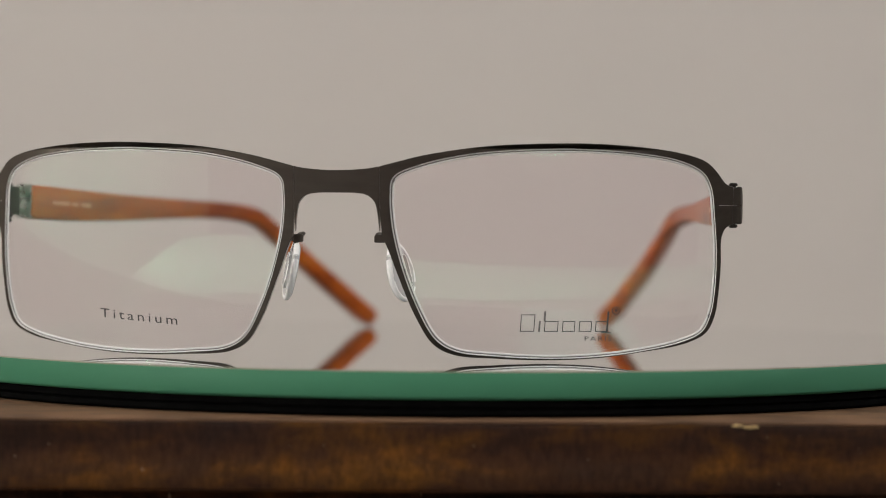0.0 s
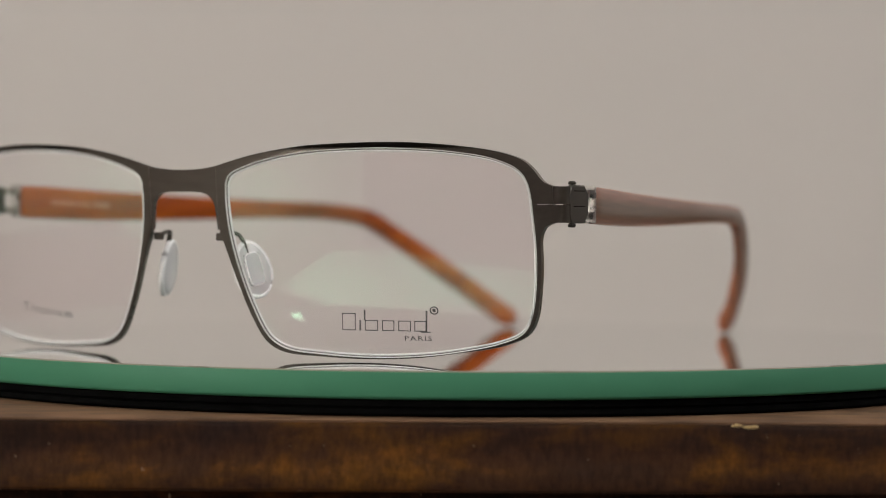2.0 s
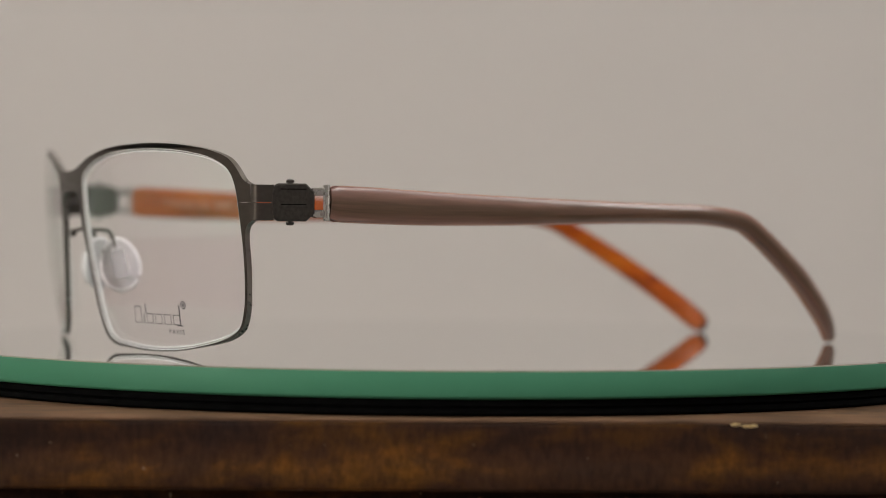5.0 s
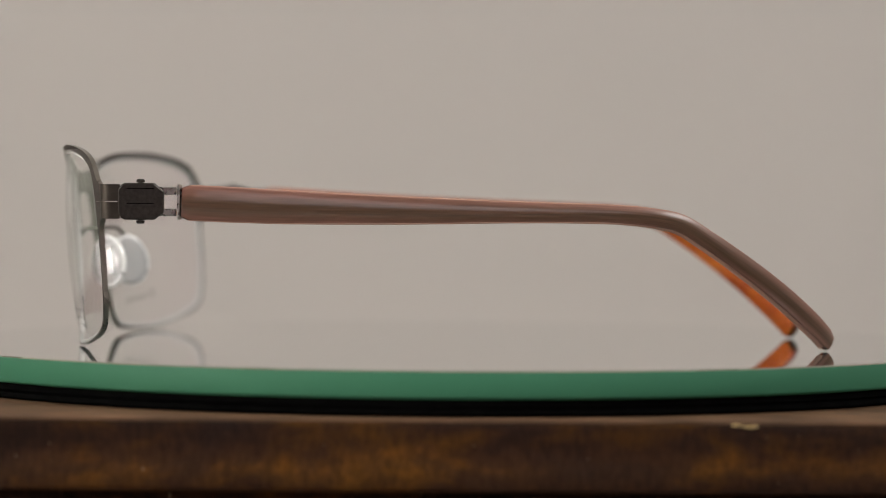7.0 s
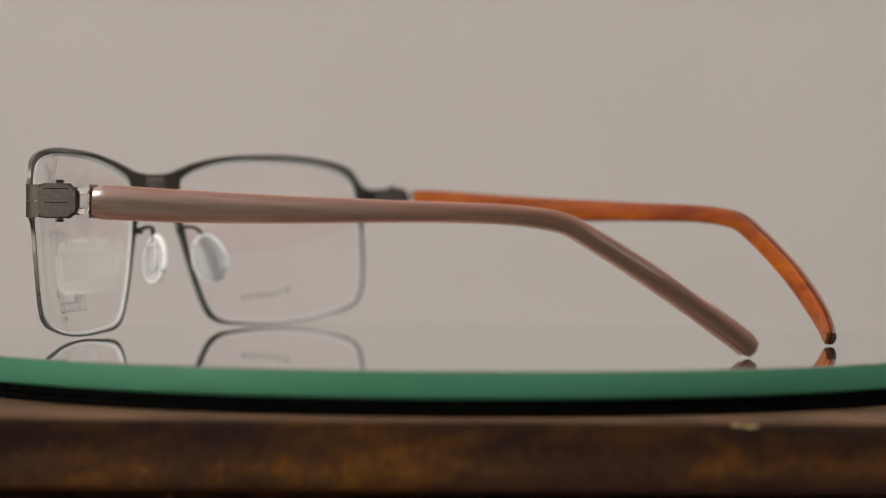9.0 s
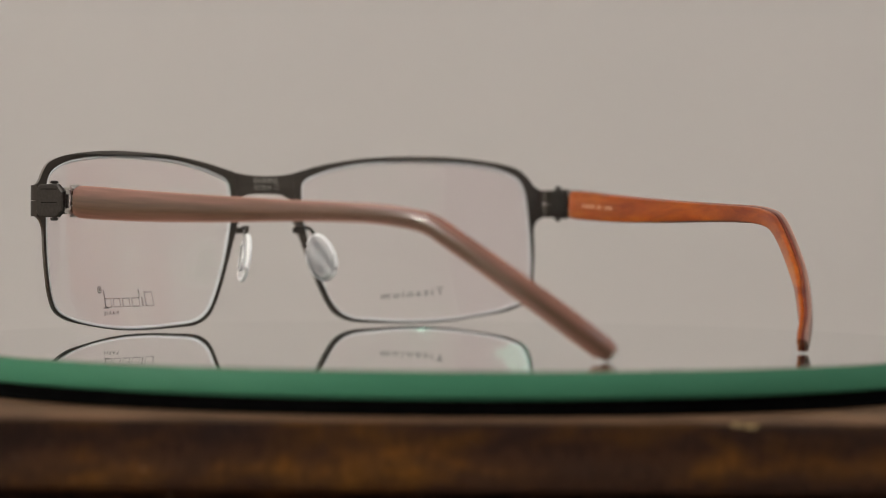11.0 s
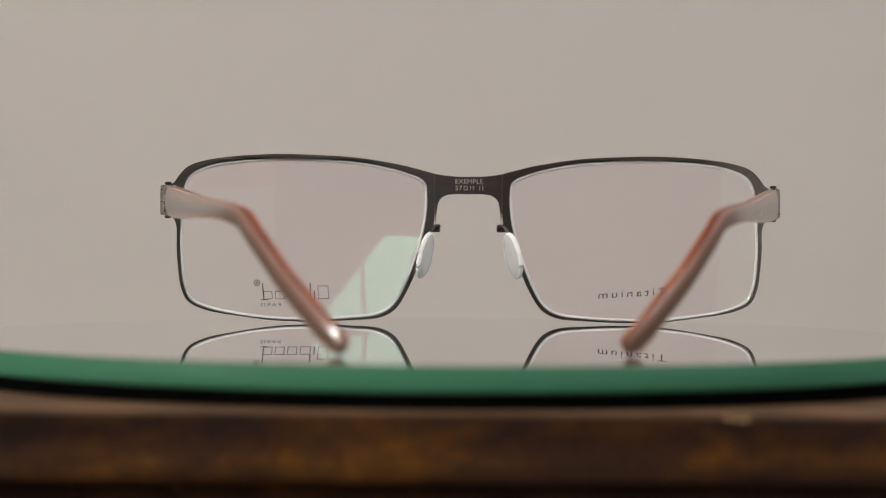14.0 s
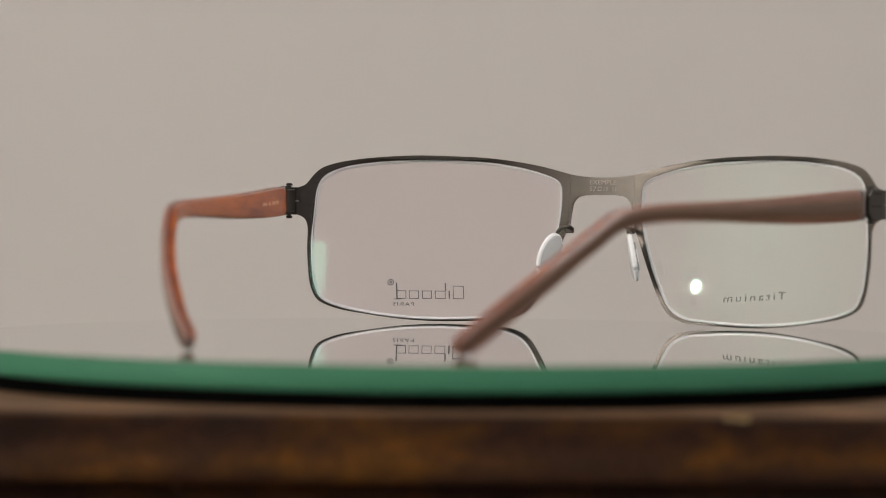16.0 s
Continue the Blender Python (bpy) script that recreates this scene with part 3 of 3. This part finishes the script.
# along the temple: y, x, middle z, half height
TEMPLE = [(32.3, 67.6, 28.15, 3.30), (41.0, 65.9, 27.8, 3.28), (51.0, 63.9, 27.4, 3.10), (71.7, 60.0, 26.95, 2.58), (92.5, 56.3, 26.75, 2.0), (103.0, 54.1, 26.62, 1.82), (113.3, 51.7, 26.35, 1.76),
          (119.0, 50.0, 25.85, 1.76), (124.2, 48.0, 24.75, 1.80), (129.4, 45.75, 21.65, 1.82), (134.9, 42.9, 17.85, 1.92), (140.5, 39.7, 13.65, 2.02), (146.1, 35.6, 8.95, 2.10), (150.3, 32.1, 5.0, 2.12), (152.6, 29.5, 2.5, 2.06), (153.4, 28.5, 1.5, 1.95)]


def temple_path(side):
    """Samples of place, outward, upward directions and half height."""
    samples = spline([(p[1], p[0], p[2]) for p in TEMPLE], False, 1.4)
    ys = [p[0] for p in TEMPLE]
    hs = [p[3] for p in TEMPLE]
    rows = []
    for i, p in enumerate(samples):
        a, b = samples[max(i - 1, 0)], samples[min(i + 1, len(samples) - 1)]
        t = (b - a).normalized()
        out = Vector((t.y, -t.x, 0)).normalized()
        up = out.cross(t).normalized()
        if up.z < 0:
            up = -up
        rows.append((p, out, up, float(np.interp(p.y, ys, hs)), t))
    return rows


def temple_place(side, v):
    """From the left temple's shape to this side's."""
    if side > 0:
        return vec(*v)
    turn = radians(2.1)
    dx, dy = v.x - 68.6, v.y - 30.0
    x, y = 68.6 + dx * math.cos(turn) - dy * math.sin(turn), 30.0 + dy * math.cos(turn) + dx * math.sin(turn)
    return vec(-x, y + shift(-1), v.z)


def layer(rows, side, a, b, shrink, rnd, crown=0.0):
    """A lengthwise slab of the temple between offsets a and b."""
    bm, rings, across, run = bmesh.new(), [], {}, 0.0
    for k, (p, out, up, h, t) in enumerate(rows):
        h = h - shrink
        e = min(k, len(rows) - 1 - k)
        w = 1.0 if e > 0 else 0.82
        sec = [(a, -h + rnd), (a + rnd * 0.3, -h + rnd * 0.3), (a + rnd, -h), (b - rnd, -h), (b - rnd * 0.3, -h + rnd * 0.3), (b, -h + rnd),
               *[(b + crown * (1 - f * f), f * (h - rnd)) for f in (-0.75, -0.5, -0.25, 0.0, 0.25, 0.5, 0.75)],
               (b, h - rnd), (b - rnd * 0.3, h - rnd * 0.3), (b - rnd, h), (a + rnd, h), (a + rnd * 0.3, h - rnd * 0.3), (a, h - rnd)]
        c = (a + b) / 2
        thin = float(np.interp(p.y, (100, 125, 146, 153), (1.0, 0.94, 0.88, 0.72)))
        rings.append([bm.verts.new(temple_place(side, p + out * ((c + (o - c) * w) * thin) + up * (v * w))) for o, v in sec])
        run += (p - rows[max(k - 1, 0)][0]).length
        for vert, (o, v) in zip(rings[-1], sec):
            across[vert] = (run * MM, v / h)
    n = len(rings[0])
    for r0, r1 in zip(rings, rings[1:]):
        for i in range(n):
            bm.faces.new((r0[i], r0[(i + 1) % n], r1[(i + 1) % n], r1[i]))
    bm.faces.new(rings[0])
    bm.faces.new(rings[-1][::-1])
    # metres along the temple, and -1 to 1 from its lower to its upper edge
    grain = bm.loops.layers.uv.new("grain")
    for f in bm.faces:
        for l in f.loops:
            l[grain].uv = across[l.vert]
    return bm


def temple(side):
    rows = temple_path(side)
    outer = part("temple", layer(rows, side, 0.20, 1.2, 0.10, 0.25, 0.42), TAUPE, glasses, "taupe acetate temple with an orange inside", smooth=50)
    part("core_layer", layer(rows, side, -0.55, 0.19, 0.0, 0.22), CORE, outer, "translucent red-brown acetate core", smooth=50)
    part("inner_layer", layer(rows, side, -1.65, -0.56, 0.10, 0.40), ORANGE, outer, "translucent orange acetate inside", smooth=50)
    # pale clear lines where the laminate is polished round
    for v in (1, -1):
        pts, radii = [], []
        for p, out, up, h, t in rows[1:-1]:
            thin = float(np.interp(p.y, (100, 125, 146, 153), (1.0, 0.94, 0.88, 0.72)))
            at = 0.92 if v > 0 else float(np.interp(p.y, (112, 128), (0.92, 0.05)))
            thick = (0.15, 0.22, 0.24, 0.12) if v > 0 else (0.15, 0.22, 0.24, 0.58)
            pts.append(temple_place(side, p + out * (at * thin) + up * (v * (h - 0.13))))
            radii.append(float(np.interp(p.y, (32, 60, 112, 128), thick)) * MM)
        part("polished_edge", tube(bmesh.new(), pts, radii, 8), EDGE, outer, "pale clear polished edge", smooth=60)
    p, out, up, h, t = rows[-1]
    bm = bmesh.new()
    bmesh.ops.create_uvsphere(bm, u_segments=16, v_segments=8, radius=1.0)
    m = Matrix((out, up, t)).transposed()
    for v in bm.verts:
        v.co = temple_place(side, p - t * 0.25 + m @ Vector((v.co.x * 0.62 - 0.05, v.co.y * h * 0.86, v.co.z * 1.05)))
    part("tip", bm, CLEAR, outer, "clear polished tip", smooth=60)
    # writing on the inside, too small to read
    bm = bmesh.new()
    for i in range(14):
        if i in (6, 9):
            continue
        k = 5 + i * 0.75
        j = int(k)
        p = rows[j][0].lerp(rows[j + 1][0], k - j)
        out, up, t = rows[j][1], rows[j][2], rows[j][4]
        q = [p + out * -1.67 + up * v + t * u for u, v in ((0, -0.35), (0.6, -0.35), (0.6, 0.45), (0, 0.45))]
        bm.faces.new([bm.verts.new(temple_place(side, v)) for v in q])
    part("print", bm, PRINT_INNER, outer, "tiny light print", smooth=0)


def nose_pad(side):
    """A pad on its bent wire."""
    dy = 0.0 if side > 0 else 0.6
    pts = spline([(7.3, 1.8, 22.0), (7.0, 3.0, 22.6), (7.3, 4.6, 22.7), (8.3, 5.9, 22.4), (9.0, 6.6, 21.2), (9.4, 7.0, 19.4), (9.6, 7.2, 18.2)], False, 0.4)
    arm = part("pad_arm", tube(bmesh.new(), [vec(side * p.x, p.y + dy, p.z) for p in pts], 0.00048, 10, False, 0.8), GUNMETAL, glasses)
    box_bm = bmesh.new()
    box(box_bm, *sorted((side * 6.6 * MM, side * 8.6 * MM)), (1.45 + dy) * MM, (2.35 + dy) * MM, 21.2 * MM, 22.6 * MM, 0.0002, 1)
    part("pad_mount", box_bm, GUNMETAL, arm)
    c = Vector((10.2, 7.9, 15.9))
    along = Vector((2.4, 1.6, -10.0)).normalized()
    nrm = Vector((0.94, -0.34, 0.10))
    nrm = (nrm - along * nrm.dot(along)).normalized()
    wide = along.cross(nrm).normalized()
    bm = bmesh.new()
    rings, n = [], 32
    for th, sc in ((-1.0, 0.0), (-0.95, 0.55), (-0.7, 0.86), (-0.2, 1.0), (0.2, 1.0), (0.55, 0.90), (0.6, 0.5), (0.6, 0.0)):
        ring = []
        for k in range(n):
            a = 2 * math.pi * k / n
            egg = 1.0 + 0.10 * math.cos(a)
            q = c + along * (5.3 * sc * math.cos(a)) + wide * (3.9 * sc * egg * math.sin(a)) + nrm * (th * 0.95 - (0.25 * (math.cos(a) * sc) ** 2 if th < 0 else 0))
            ring.append(bm.verts.new(vec(side * q.x, q.y + dy, q.z)))
            if sc == 0:
                break
        rings.append(ring)
    for a, b in zip(rings, rings[1:]):
        for k in range(n):
            vs = list(dict.fromkeys([a[k % len(a)], a[(k + 1) % n % len(a)], b[(k + 1) % n % len(b)], b[k % len(b)]]))
            if len(vs) > 2:
                bm.faces.new(vs)
    pad = part("nose_pad", bm, PAD, glasses, "clear silicone nose pad", smooth=60)
    # white ring: the bright refraction of the pad's rounded edge as colour
    loop = []
    for k in range(n):
        a = 2 * math.pi * k / n
        q = c + along * (5.0 * math.cos(a)) + wide * (3.6 * (1.0 + 0.10 * math.cos(a)) * math.sin(a))
        loop.append(vec(side * q.x, q.y + dy, q.z))
    part("pad_rim", tube(bmesh.new(), loop, 0.00058, 8, True), PAD_GLINT, pad, "white ring painting the bright refraction in the pad's rounded edge")
    bm = bmesh.new()
    m = Matrix((wide, along, nrm)).transposed()
    r = bmesh.ops.create_cube(bm, size=1)
    bmesh.ops.bevel(bm, geom=list(bm.edges), offset=0.12, segments=2, affect="EDGES", profile=0.5)
    for v in bm.verts:
        q = c + m @ Vector((v.co.x * 3.4, v.co.y * 6.2, v.co.z * 0.7 + 0.72))
        v.co = vec(side * q.x, q.y + dy, q.z)
    part("pad_core", bm, PADCORE, pad, "milky pad insert")
    # the insert's bright outline, painted the same way with a thin white tube
    edge = []
    for k in range(40):
        a = 2 * math.pi * k / 40
        u, v = (math.copysign(abs(w) ** 0.45, w) for w in (math.cos(a), math.sin(a)))
        q = c + m @ Vector((u * 1.6, v * 3.0, 0.95))
        edge.append(vec(side * q.x, q.y + dy, q.z))
    part("core_edge", tube(bmesh.new(), edge, 0.00013, 6, True), PAD_GLINT, pad, "white tube painting the bright outline of the pad insert")


def letters(body, size, spread=1.0):
    """A flat mesh of a word in the built-in font, as a list of vertices and faces."""
    cu = bpy.data.curves.new("word", "FONT")
    cu.body, cu.size, cu.resolution_u, cu.space_character = body, size, 2, spread
    ob = bpy.data.objects.new("word", cu)
    scene.collection.objects.link(ob)
    bpy.context.view_layer.update()
    me = bpy.data.meshes.new_from_object(ob.evaluated_get(bpy.context.evaluated_depsgraph_get()))
    vs, fs = [v.co.copy() for v in me.vertices], [tuple(p.vertices) for p in me.polygons]
    bpy.data.objects.remove(ob)
    bpy.data.meshes.remove(me)
    return vs, fs


def on_lens(bm, loop, parent_y=-0.06):
    bm.faces.new([bm.verts.new(vec(x, lens_y(x, z) + parent_y, z)) for x, z in loop])


def lens_print(side, ob):
    bm = bmesh.new()
    if side < 0:
        # the word starts at the lens's outer side and leans with the lens
        vs, fs = letters("Titanium", 2.45, 1.35)
        w = max(v.x for v in vs)
        made = []
        for v in vs:
            x = -46.0 + v.x * 15.6 / w
            z = 7.0 + v.y - 0.07 * (x + 46.0)
            made.append(bm.verts.new(vec(x, lens_y(x, z) - 0.06, z)))
        for f in fs:
            bm.faces.new([made[i] for i in f])
    else:
        # a plain mark: thin outlined blocks, a base line and a small word below
        def frame_block(x0, x1, z0, z1, w, lean=0.1):
            for a, b, c, d in ((x0, x1, z0, z0 + w), (x0, x1, z1 - w, z1), (x0, x0 + w, z0 + w, z1 - w), (x1 - w, x1, z0 + w, z1 - w)):
                on_lens(bm, [(a + lean * (c - 5.5), c), (b + lean * (c - 5.5), c), (b + lean * (d - 5.5), d), (a + lean * (d - 5.5), d)])
        for x0, x1, z1 in ((32.4, 34.9, 8.6), (36.6, 39.0, 7.4), (39.7, 41.9, 7.4), (42.6, 44.8, 7.4), (45.4, 47.5, 7.4)):
            frame_block(x0, x1, 5.5, z1, 0.15)
        frame_block(35.6, 35.9, 5.5, 7.4, 0.14)
        frame_block(47.3, 47.6, 5.5, 9.2, 0.14)
        frame_block(36.4, 36.7, 7.4, 9.2, 0.14)
        frame_block(46.5, 48.2, 5.3, 5.5, 0.09)
        vs, fs = letters("PARIS", 1.2, 1.2)
        w = max(v.x for v in vs)
        made = [bm.verts.new(vec(x, lens_y(x, z) - 0.06, z)) for x, z in ((43.5 + v.x * 4.8 / w, 3.85 + v.y) for v in vs)]
        for f in fs:
            bm.faces.new([made[i] for i in f])
        n = 14
        for i in range(n):
            a, b = 2 * math.pi * i / n, 2 * math.pi * (i + 1) / n
            on_lens(bm, [(49.1 + r * math.cos(q), 9.3 + r * math.sin(q)) for r, q in ((0.75, a), (0.75, b), (0.55, b), (0.55, a))])
        on_lens(bm, [(48.85, 9.05), (49.35, 9.05), (49.35, 9.6), (48.85, 9.6)])
    part("print", bm, PRINT, ob, "grey printed mark", smooth=0)


def bridge_print():
    """Two lines engraved on the back of the bridge, read from behind."""
    bm = bmesh.new()
    for body, x0, x1, z, h in (("EXEMPLE", 3.2, -3.4, 32.55, 1.05), ("57", 3.2, 1.45, 31.0, 1.05), ("19", -0.1, -1.4, 31.0, 1.05), ("11", -2.3, -3.4, 31.0, 1.05)):
        vs, fs = letters(body, 1.0)
        w, t = max(v.x for v in vs), max(v.y for v in vs)
        made = []
        for v in vs:
            x, zz = x0 + (x1 - x0) * v.x / w, z + h * v.y / t
            made.append(bm.verts.new(vec(x, front_y(x, zz) + 1.12, zz)))
        for f in fs:
            bm.faces.new([made[i] for i in f])
    for a, b, c, d in ((1.1, 0.2, 31.05, 31.2), (1.1, 0.2, 31.85, 32.0), (1.1, 0.95, 31.2, 31.85), (0.35, 0.2, 31.2, 31.85)):
        bm.faces.new([bm.verts.new(vec(x, front_y(x, z) + 1.12, z)) for x, z in ((a, c), (b, c), (b, d), (a, d))])
    part("engraving", bm, PRINT_LIGHT, glasses, "light engraved size marks", smooth=0)


bridge()
bridge_print()
for s_ in (LEFT, RIGHT):
    rim(s_)
    lens_print(s_, lens(s_))
    end_piece(s_)
    hinge(s_)
    temple(s_)
    nose_pad(s_)


# ---------- what moves ----------
def motions():
    """The turntable carries plate and glasses round at two turns a minute."""
    start, rate = 12.49, 12.0
    seat = Vector((-0.003566, -0.077902, 0.0))
    times = [i * 0.25 for i in range(int(SECONDS * 4) + 1)]
    turns = [(t, -(start + rate * t)) for t in times]
    walk(glasses, [(t, Matrix.Translation(Matrix.Rotation(radians(a), 4, "Z") @ seat) @ pose(0, 0, 0, 0, 0, a + 2.3)) for t, a in turns])
    walk(disc, [(t, pose(0, 0, -T_DISC, 0, 0, a)) for t, a in turns])
    walk(platter, [(t, pose(0, 0, TOP, 0, 0, a)) for t, a in turns])


motions()
